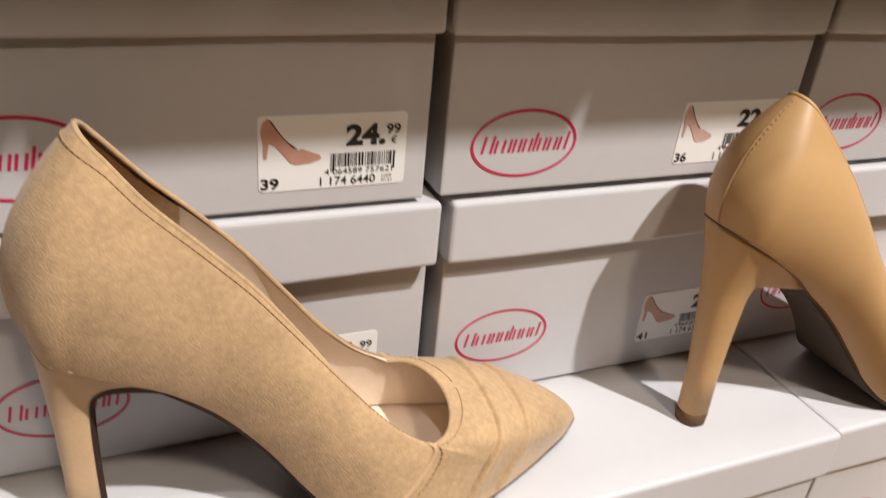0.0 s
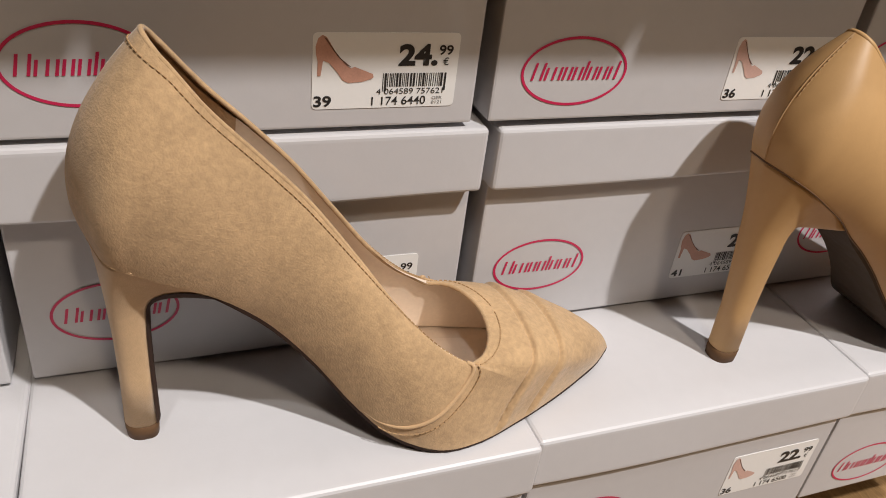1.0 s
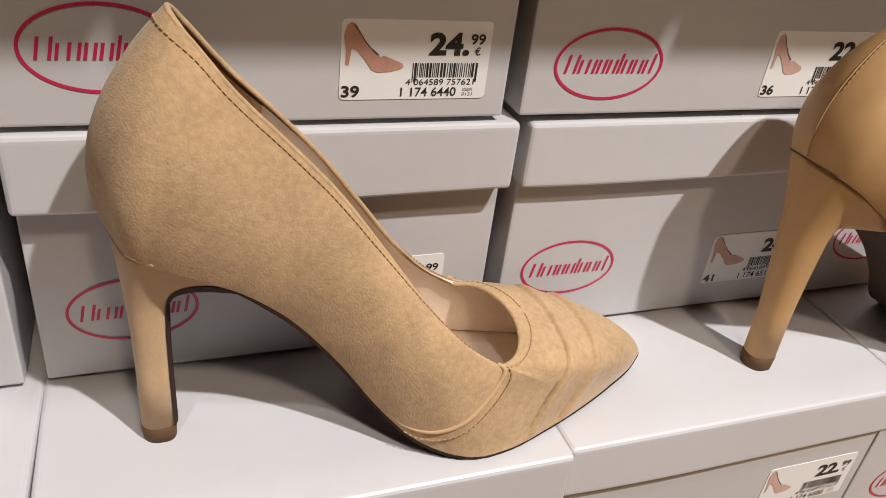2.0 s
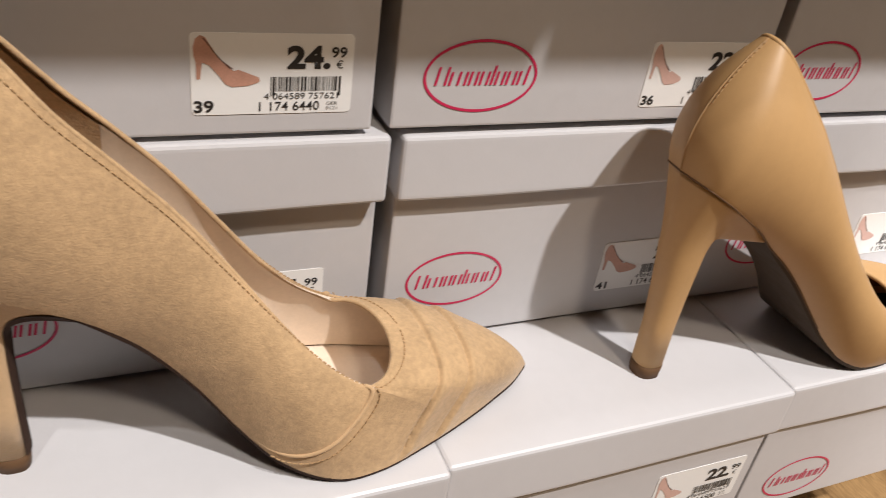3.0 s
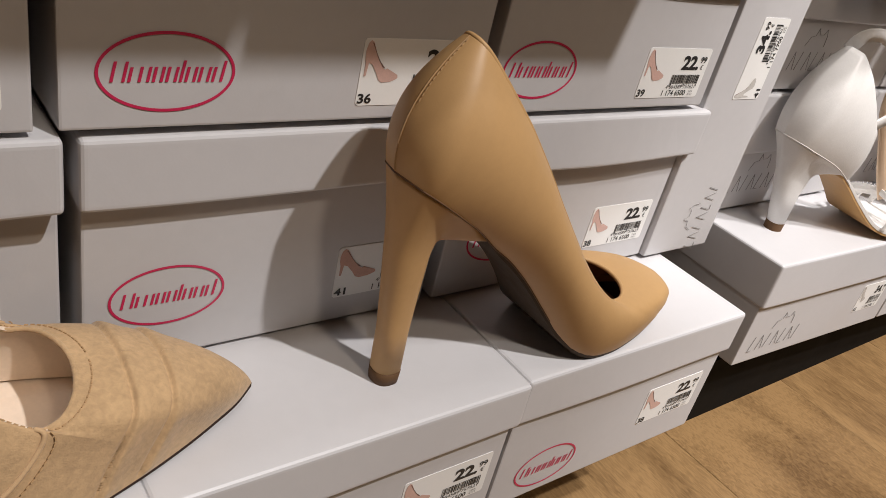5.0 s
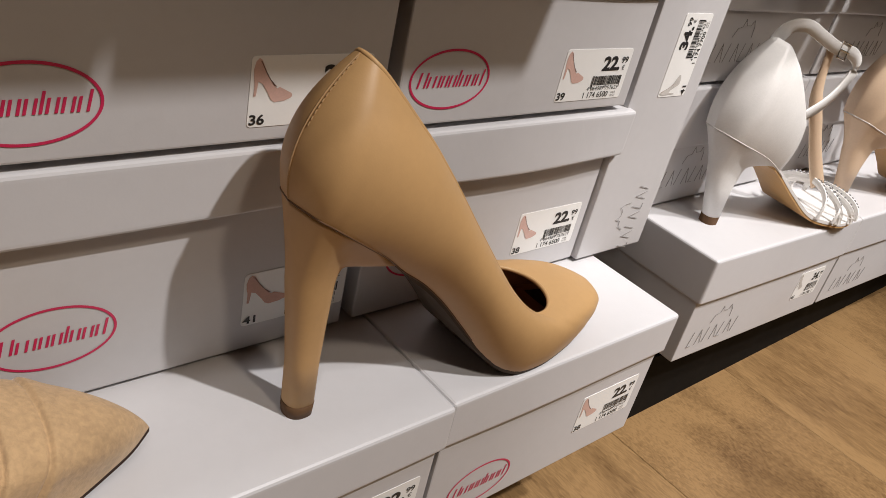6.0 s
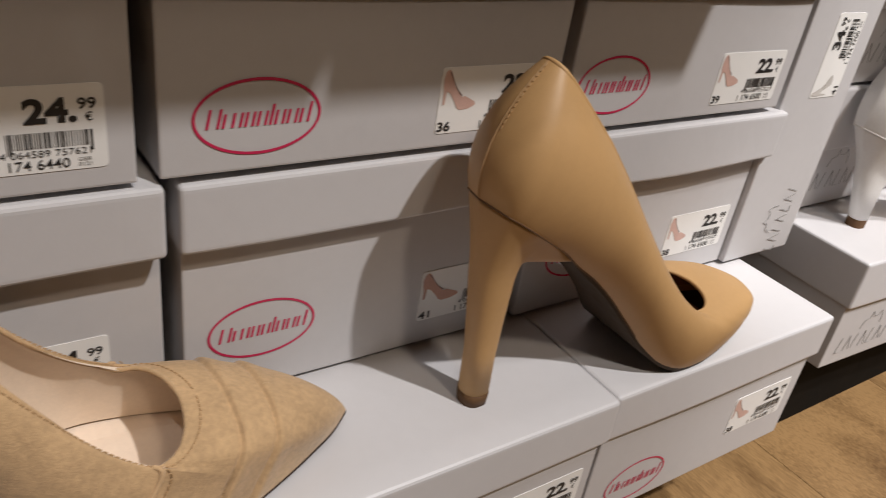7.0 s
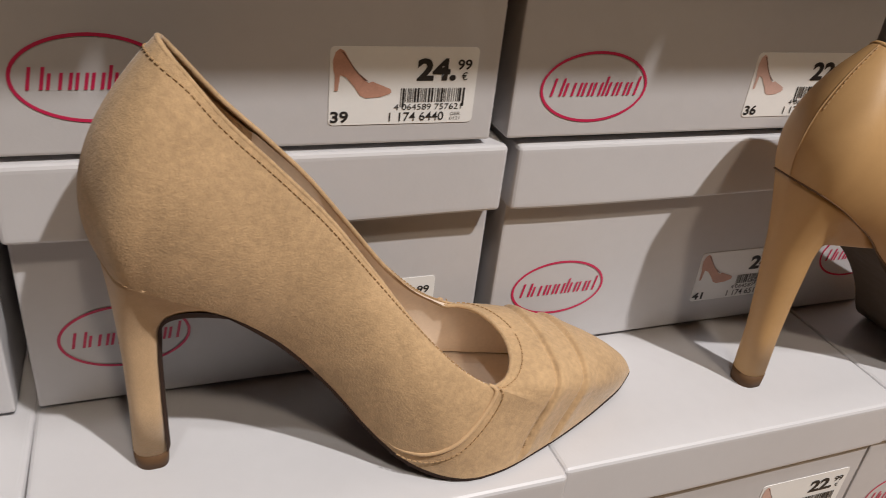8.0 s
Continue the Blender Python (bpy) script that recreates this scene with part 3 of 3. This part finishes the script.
def pump(m, label, last, heel, upper_mat, heel_mat, sole_mat, lining_mat, insole_mat, pleats=(), breast=True, arch=0.0):
    ob = thing("pump", m, label, "shoe", "pumps on display")
    nu, nv = (640, 150) if pleats else (220, 60)
    p = np.linspace(-1, 1, nu)[:, None] * np.ones((1, nv))
    v = np.linspace(0, 1, nv)[None, :] * np.ones((nu, 1))
    q = last.skin(p, v)
    # overlapping folds across the vamp
    for c0, height in pleats:
        c = q[..., 0] + 0.50 * (0.045 - q[..., 2]) - c0
        fold = np.where(c > 0, np.exp(-((c / 0.0065) ** 2)), np.exp(-((c / 0.0009) ** 2))) - 0.7 * np.exp(-(((c + 0.0012) / 0.0009) ** 2))
        fold = fold * np.clip((np.abs(p) - 0.48) / 0.14, 0, 1) * np.clip((0.99 - v) / 0.05, 0, 1) * np.clip(v / 0.05, 0, 1)
        q = q + (height * fold)[..., None] * last.normal(p, v)
    bm = bmesh.new()
    grid_mesh(bm, q)
    bmesh.ops.remove_doubles(bm, verts=bm.verts, dist=1e-5)
    upper = part("upper", bm, upper_mat, ob, smooth=True)
    # lining
    bm = bmesh.new()
    vv = v * 0.88 + 0.10
    turn = (np.clip((0.92 - np.abs(p)) / 0.1, 0, 1) * np.clip((np.abs(p) - 0.3) / 0.1, 0, 1) * 0.8)[..., None]
    plan = np.stack([np.zeros_like(p), np.where(p >= 0, -1.0, 1.0), np.zeros_like(p)], -1)
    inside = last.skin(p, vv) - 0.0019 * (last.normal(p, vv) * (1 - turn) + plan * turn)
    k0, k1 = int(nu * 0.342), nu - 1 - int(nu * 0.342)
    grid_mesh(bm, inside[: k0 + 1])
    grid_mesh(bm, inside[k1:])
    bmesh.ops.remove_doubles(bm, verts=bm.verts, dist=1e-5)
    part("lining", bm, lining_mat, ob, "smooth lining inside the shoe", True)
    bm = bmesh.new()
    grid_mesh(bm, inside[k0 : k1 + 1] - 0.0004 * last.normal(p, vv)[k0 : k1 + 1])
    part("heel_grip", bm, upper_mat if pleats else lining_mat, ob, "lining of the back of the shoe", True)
    # rolled edge of the opening
    bm = bmesh.new()
    edge_p = np.linspace(-1, 1, 120)[:-1]
    edge = last.skin(edge_p, np.ones_like(edge_p)) - 0.0008 * last.normal(edge_p, np.full_like(edge_p, 0.99))
    tube(bm, edge, 0.0012 if arch else 0.0010, 8, True)
    part("topline_binding", bm, upper_mat, ob, smooth=True)
    # sole and insole
    us = last.u0 + (last.u1 - last.u0) * np.sin(np.linspace(0.03, 1, 60) * np.pi / 2) ** 2
    ys = np.linspace(-1, 1, 9)
    for nm, mat, w, dz, th, lo, hi in (("outsole", sole_mat, 1.005, -0.0022, 0.0024, 0.0435 if arch else 0.030, 1.0), ("insole", insole_mat, 1.0, 0.0022, 0.0012, 0.0, 0.83)):
        uu = us[(us >= last.u0 + lo) & (us <= last.u1 * hi)]
        slim = np.interp(uu, (0.105, 0.122, 0.15, 0.175), (1.0, 0.94, 0.88, 0.72)) if nm == "insole" else np.ones_like(uu)
        wide = np.interp(uu, (0.14, 0.158, 0.175), (1.0, 0.95, 0.80)) if nm == "insole" else slim
        up = np.array([[(x, y * w * (g if y < 0 else h) * float(last.ws(x)), float(last.zs(x)) + dz + th + (0.0 if nm == "outsole" else 0.0035 * (g if y < 0 else h) ** 8 * y**4)) for y in ys] for x, g, h in zip(uu, slim, wide)])
        dn = up - np.array([0, 0, th]) * (np.interp(uu, (uu[0], uu[0] + 0.016), (0.1, 1.0)) if nm == "outsole" else slim * 0 + 1)[:, None, None]
        if nm == "outsole":
            dn[..., 1] *= 0.97
        bm = bmesh.new()
        a, b = grid_mesh(bm, up), grid_mesh(bm, dn[:, ::-1])
        for i in range(len(uu) - 1):
            bm.faces.new((a[i][0], a[i + 1][0], b[i + 1][-1], b[i][-1]))
            bm.faces.new((a[i][-1], b[i][0], b[i + 1][0], a[i + 1][-1]))
        bm.faces.new([*a[0], *b[0]])
        bm.faces.new([*a[-1][::-1], *b[-1][::-1]])
        part(nm, bm, mat, ob, smooth=False)
    # heel
    top = heel_block(heel, last=last, arch=arch)
    bm = bmesh.new()
    vs = grid_mesh(bm, top, close_v=True)
    bm.faces.new(vs[0][::-1])
    bm.faces.new(vs[-1])
    hb = part("heel", bm, heel_mat, ob, smooth=True)
    z0, back, _, front, w = heel[0]
    bm = bmesh.new()
    vs = grid_mesh(bm, heel_block(((0.0, back + 0.0004, 0.0, front - 0.0002, w * 0.97), (z0 * 0.5, back, z0 * 0.5, front, w), (z0 + 0.0002, back - 0.0001, z0 + 0.0002, front + 0.0002, w * 1.02))), close_v=True)
    bm.faces.new(vs[0][::-1])
    bm.faces.new(vs[-1])
    part("heel_tip", bm, TIP, hb, "brown rubber heel tip", True)
    if breast:
        bm = bmesh.new()
        # the covering runs up the heel's front and out along the flare
        front = np.concatenate([top[:, -6:], top[:, :7]], 1)
        rise = np.linspace(0, 1, len(front))[:, None]
        front = front + np.stack([0.0007 * np.ones_like(front[..., 0]), 0.0 * front[..., 0], -0.0013 * rise * np.ones_like(front[..., 0])], -1)
        grid_mesh(bm, front)
        part("heel_breast", bm, sole_mat, hb, "dark covering on the heel's inner face")
    return ob, upper


def top_stitching(ob, last, v0, mat, both=True):
    bm = bmesh.new()
    pp = np.linspace(-0.999, 0.999, 400)
    stitches(bm, last, [(a, v0) for a in pp])
    part("stitching", bm, mat, ob, "row of small stitches along the opening")


HEEL_ONE = ((0.0068, -0.0045, 0.0068, 0.0082, 0.0066), (0.03, -0.0042, 0.03, 0.0080, 0.0064), (0.05, -0.0045, 0.05, 0.0082, 0.0070), (0.061, -0.0050, 0.060, 0.0088, 0.0082), (0.0915, -0.0076, 0.0710, 0.0330, 0.0190))
LAST_ONE = Last(SOLE_ROWS, rounded(TOP_ROWS, 6, 9), BULGE_ROWS, 0.4)
suede_pump, upper = pump(pose(-0.1425, -0.0343, 0.0, 0, 0, 1.0), "tan suede high-heeled pump with a pleated pointed toe", LAST_ONE, HEEL_ONE, SUEDE, SUEDE_HEEL, OUTSOLE, LINING, INSOLE, ((0.1600, 0.0014), (0.1770, 0.0013)))
top_stitching(suede_pump, LAST_ONE, 0.955, THREAD)
bm = bmesh.new()
a = np.linspace(-0.17, 0.12, 40)
tube(bm, LAST_ONE.skin(a, np.full_like(a, 0.012)) - 0.0001 * LAST_ONE.normal(a, np.full_like(a, 0.012)), 0.0003, 5)
part("heel_seam", bm, THREAD, suede_pump)
# edge of the vamp, running from the opening to the sole, with its stitches
for s in (1, -1):
    bm = bmesh.new()
    t = np.linspace(0, 1, 40)
    ln = np.stack([s * (0.445 + 0.285 * t**0.8), 0.02 + 0.93 * t**1.1], -1)
    q = LAST_ONE.skin(ln[:, 0], ln[:, 1]) + np.interp(t, (0, 0.12), (-0.0008, 0.0001))[:, None] * LAST_ONE.normal(ln[:, 0], ln[:, 1])
    tube(bm, q, 0.0009, 6)
    part("vamp_edge", bm, SUEDE_HEEL, suede_pump, "raised folded edge of the vamp", True)
    bm = bmesh.new()
    stitches(bm, LAST_ONE, ln + np.array([s * 0.012, -0.012]), lift=0.0008)
    part("vamp_stitching", bm, THREAD, suede_pump)

# the last swings inwards: the heel stands further in than the ball of the foot
for ob in suede_pump.children_recursive:
    for v in ob.data.vertices:
        t = max(0.0, min(1.0, 1 - v.co.x / 0.115))
        v.co.y += 0.0075 * t * t * (3 - 2 * t) * (1 - 0.8 * max(0.0, min(1.0, (v.co.z - 0.06) / 0.1)))

SOLE_TWO = ((-0.0165, 0.1100, 0.0), (-0.0135, 0.1087, 0.0100), (-0.006, 0.1047, 0.0165), (0.009, 0.0950, 0.0188), (0.020, 0.0875, 0.0184), (0.031, 0.0780, 0.0170), (0.050, 0.0635, 0.0150), (0.063, 0.0510, 0.0158), (0.076, 0.0360, 0.0180), (0.090, 0.0190, 0.0235), (0.100, 0.0100, 0.0275), (0.112, 0.0045, 0.0310), (0.130, 0.0026, 0.0318), (0.150, 0.0030, 0.0290), (0.168, 0.0040, 0.0245), (0.184, 0.0055, 0.0182), (0.195, 0.0070, 0.0118), (0.2015, 0.0085, 0.0060), (0.204, 0.009, 0.0))
TOP_TWO = ((0.0060, 0.1660, 0.0), (0.0115, 0.1610, 0.0080), (0.022, 0.1495, 0.0115), (0.038, 0.1320, 0.0145), (0.0525, 0.1150, 0.0155), (0.070, 0.0935, 0.0162), (0.084, 0.0760, 0.0178), (0.102, 0.0545, 0.0200), (0.118, 0.0405, 0.0212), (0.128, 0.0350, 0.0205), (0.1500, 0.0320, 0.0))
HEEL_TWO = ((0.0068, -0.0060, 0.0068, 0.0075, 0.0070), (0.03, -0.0072, 0.03, 0.0072, 0.0068), (0.05, -0.0094, 0.05, 0.0074, 0.0076), (0.072, -0.0118, 0.066, 0.0072, 0.0092), (0.1100, -0.0165, 0.0800, 0.0300, 0.0195))
BULGE_TWO = ((0.0, 0.0185, 0.0), (0.12, 0.0185, 0.0), (0.25, 0.0210, 0.0), (0.40, 0.022, 0.003), (0.55, 0.020, 0.006), (0.70, 0.017, 0.009), (0.82, 0.020, 0.010), (0.92, 0.026, 0.010), (1.0, 0.029, 0.009))
LAST_TWO = Last(SOLE_TWO, rounded(TOP_TWO, 6, 9), BULGE_TWO, 0.5)
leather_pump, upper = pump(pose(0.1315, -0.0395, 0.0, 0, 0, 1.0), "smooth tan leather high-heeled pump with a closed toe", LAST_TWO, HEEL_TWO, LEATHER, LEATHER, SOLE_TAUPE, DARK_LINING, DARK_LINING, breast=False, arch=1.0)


# dark seam round the heel block and the seam up the back, with its stitches
bm = bmesh.new()
a = np.linspace(-0.47, 0.47, 90)
tube(bm, LAST_TWO.skin(a, np.full_like(a, 0.004)), 0.00045, 6)
part("heel_seam", bm, TIP, leather_pump, "dark seam between upper and heel", True)
bm = bmesh.new()
v = np.linspace(0.02, 0.99, 40)
tube(bm, LAST_TWO.skin(np.full_like(v, 0.004), v) - np.array([0.0002, 0, 0]), 0.0003, 5)
part("back_seam", bm, THREAD, leather_pump)
bm = bmesh.new()
stitches(bm, LAST_TWO, [(0.013, k) for k in np.linspace(0.5, 0.985, 40)], 0.0024, 0.0015, 0.00028, 0.0002)
part("back_stitching", bm, THREAD, leather_pump)


# ---- sandals of the neighbouring section ----
SANDAL_SOLE_ROWS = ((-0.0335, 0.0830, 0.0), (-0.0290, 0.0815, 0.0105), (-0.015, 0.0765, 0.0165), (0.0, 0.0715, 0.0185), (0.020, 0.0640, 0.0178), (0.045, 0.0500, 0.0165), (0.070, 0.0310, 0.0190), (0.100, 0.0105, 0.0260), (0.120, 0.0065, 0.0310), (0.140, 0.0045, 0.0325), (0.160, 0.0050, 0.0275), (0.174, 0.0060, 0.0180), (0.181, 0.0070, 0.0090), (0.184, 0.0075, 0.0))
SANDAL_TOP_ROWS = ((-0.004, 0.1530, 0.0), (0.0, 0.1510, 0.0085), (0.012, 0.1385, 0.0140), (0.030, 0.1180, 0.0170), (0.050, 0.0950, 0.0190), (0.070, 0.0700, 0.0200), (0.120, 0.0400, 0.0200), (0.130, 0.0400, 0.0))
SANDAL_BULGE = ((0.0, 0.018, 0.0), (0.15, 0.017, 0.0), (0.30, 0.013, 0.0), (0.5, 0.006, 0.0), (1.0, 0.004, 0.0))
SANDAL_HEEL = ((0.0068, -0.003, 0.0068, 0.0105, 0.0068), (0.033, -0.0130, 0.033, 0.0115, 0.0076), (0.047, -0.0185, 0.046, 0.0130, 0.0092), (0.083, -0.0340, 0.0560, 0.0370, 0.0172))


def band(bm, pts, width, thick):
    """A flat strap along pts."""
    pts = [Vector(q) for q in pts]
    rings = []
    for i, q in enumerate(pts):
        d = (pts[min(i + 1, len(pts) - 1)] - pts[max(i - 1, 0)]).normalized()
        side = d.cross(Vector((0, 0, 1)))
        side = side.normalized() if side.length > 1e-4 else Vector((0, 1, 0))
        up = side.cross(d)
        rings.append([bm.verts.new(q + side * a * thick / 2 + up * b * width / 2) for a, b in ((-1, -0.85), (1, -0.85), (1, 0.85), (0.6, 1), (-0.6, 1), (-1, 0.85))])
    n = len(rings[0])
    for i in range(len(pts) - 1):
        for k in range(n):
            bm.faces.new((rings[i][k], rings[i][(k + 1) % n], rings[i + 1][(k + 1) % n], rings[i + 1][k]))
    bm.faces.new(rings[0][::-1])
    bm.faces.new(rings[-1])


def smooth_line(pts, n=40):
    pts = np.array(pts, float)
    t = np.linspace(0, len(pts) - 1, n)
    rows = [[i, *q] for i, q in enumerate(pts)]
    return np.stack([soft_table(rows, k)(t) for k in (1, 2, 3)], -1)


def sandal(m, label, leather, stones):
    ob = thing("sandal", m, label, "shoe", "sandals on display")
    last = Last(SANDAL_SOLE_ROWS, SANDAL_TOP_ROWS, SANDAL_BULGE)
    nu, nv = 70, 20
    p = np.linspace(-0.40, 0.40, nu)[:, None] * np.ones((1, nv))
    v = np.linspace(0, 1, nv)[None, :] * np.ones((nu, 1))
    v = v * (1 - 0.20 * np.clip((np.abs(p) - 0.25) / 0.15, 0, 1) ** 2)
    out = last.skin(p, v)
    inn = out - 0.0018 * last.normal(p, np.clip(v, 0.01, 0.99))
    bm = bmesh.new()
    a, b = grid_mesh(bm, out), grid_mesh(bm, inn)
    for i in range(nu - 1):
        bm.faces.new((a[i][-1], a[i + 1][-1], b[i + 1][-1], b[i][-1]))
    for i in (0, nu - 1):
        for j in range(nv - 1):
            bm.faces.new((a[i][j], a[i][j + 1], b[i][j + 1], b[i][j]))
    part("heel_counter", bm, leather, ob, smooth=True)
    us = last.u0 + (last.u1 - last.u0) * np.sin(np.linspace(0.05, 1, 50) * np.pi / 2) ** 2
    ys = np.linspace(-1, 1, 7)
    for nm, mat, w, dz, th in (("outsole", SANDAL_SOLE, 0.985, -0.0025, 0.002), ("footbed", leather, 1.0, -0.0004, 0.0030)):
        uu = us[us > (0.031 if nm == "outsole" else -0.03)]
        up = np.array([[(x, y * w * float(last.ws(x)), float(last.zs(x)) + dz + th) for y in ys] for x in uu])
        dn = up - np.array([0, 0, th])
        bm = bmesh.new()
        a, b = grid_mesh(bm, up), grid_mesh(bm, dn)
        for i in range(len(uu) - 1):
            bm.faces.new((a[i][0], a[i + 1][0], b[i + 1][0], b[i][0]))
            bm.faces.new((a[i][-1], a[i + 1][-1], b[i + 1][-1], b[i][-1]))
        bm.faces.new([*a[0], *b[0][::-1]])
        part(nm, bm, mat, ob, smooth=False)
    bm = bmesh.new()
    vs = grid_mesh(bm, heel_block(SANDAL_HEEL, last=last), close_v=True)
    bm.faces.new(vs[0][::-1])
    bm.faces.new(vs[-1])
    hb = part("heel", bm, leather, ob, smooth=True)
    z0, back, _, front, w = SANDAL_HEEL[0]
    bm = bmesh.new()
    vs = grid_mesh(bm, heel_block(((0.0, back, 0.0, front, w), (z0 + 0.0002, back - 0.0002, z0 + 0.0002, front + 0.0002, w * 1.02))), close_v=True)
    bm.faces.new(vs[0][::-1])
    bm.faces.new(vs[-1])
    part("heel_tip", bm, TIP, hb)
    bm = bmesh.new()
    a = np.linspace(-0.42, 0.42, 60)
    tube(bm, last.skin(a, np.full_like(a, 0.004)), 0.0005, 5)
    part("heel_seam", bm, PICTURE_GREY, ob)
    # straps over the toes
    for k, (ua, ub, hz) in enumerate(((0.104, 0.128, 0.026), (0.128, 0.106, 0.025), (0.122, 0.146, 0.022), (0.147, 0.128, 0.020), (0.158, 0.160, 0.016))):
        bm = bmesh.new()
        pts = []
        for t in np.linspace(0, 1, 22):
            u = ua + (ub - ua) * t
            ang = math.pi * t
            pts.append((u, -math.cos(ang) * 1.03 * float(last.ws(u)), float(last.zs(u)) + 0.002 + hz * math.sin(ang) ** 0.7))
        tube(bm, pts, 0.0030, 6, flat=0.45)
        strap = part("toe_strap", bm, leather, ob)
        if stones:
            bm = bmesh.new()
            for q in pts[3:-3]:
                bmesh.ops.create_icosphere(bm, subdivisions=1, radius=0.0011, matrix=Matrix.Translation(Vector(q) + Vector((0.001, 0, 0.0028))))
            tagged(part("stones", bm, GLITTER, strap, "small glittering stones"), kind="stuff")
    bm = bmesh.new()
    band(bm, smooth_line(((0.004, 0.008, 0.148), (0.008, 0.003, 0.160), (0.022, 0.0, 0.163), (0.045, 0.0, 0.156), (0.067, 0.0, 0.149), (0.092, 0.001, 0.145), (0.106, 0.002, 0.135), (0.100, 0.002, 0.118), (0.084, 0.0, 0.104), (0.062, -0.002, 0.093)), 60), 0.0104, 0.0020)
    strap = part("ankle_strap", bm, leather, ob, "thin buckled ankle strap", True)
    bm = bmesh.new()
    band(bm, smooth_line(((0.122, -0.004, 0.030), (0.106, 0.0, 0.056), (0.090, 0.002, 0.083), (0.074, 0.004, 0.112), (0.066, 0.003, 0.149)), 30), 0.0130, 0.0020)
    part("instep_strap", bm, NUDE_LEATHER, ob, "tan-backed strap up the instep", True)
    bm = bmesh.new()
    c = Vector((0.076, -0.001, 0.1475))
    e = Vector((0.028, 0.0, -0.006)).normalized() * 0.0055
    z = Vector((0, 0, 0.0062))
    tube(bm, (c - e - z, c + e - z, c + e + z, c - e + z), 0.0009, 6, True)
    tube(bm, (c - e, c + e * 1.1 + Vector((0, -0.001, 0))), 0.0006, 5)
    part("buckle", bm, METAL, strap, "small silver buckle")
    return ob


sandal(pose(0.540, 0.008, -0.001, 0, 0, -11), "white leather high-heeled sandal with an ankle strap", WHITE_LEATHER, True)
sandal(pose(0.752, -0.006, -0.001, 0, 0, -13), "nude leather high-heeled sandal with an ankle strap", NUDE_LEATHER, False)


# ---- floor planks ----
def planks():
    w, ln = 0.192, 1.28
    bm = bmesh.new()
    block(bm, 0.0002, w - 0.0002, 0.0002, ln - 0.0002, -0.004, 0.0, 0.0006, 1)
    data = bpy.data.meshes.new("floor_plank")
    bm.to_mesh(data)
    bm.free()
    data.materials.append(WOOD)
    for i in range(-16, 18):
        for j in range(-3, 2):
            y0 = -0.24 + j * ln + (i * 0.43 % 1.0) * ln
            y0, y1 = max(y0, -3.5), min(y0 + ln, 0.02)
            x = 0.10 + i * w
            if y1 - y0 < 0.05 or x < -3.0 or x + w > 3.5:
                continue
            ob = new("floor_plank", data)
            ob.parent = floor
            ob.location = (x, y0, FLOOR_Z)
            ob.scale = (1, (y1 - y0) / ln, 1)


planks()
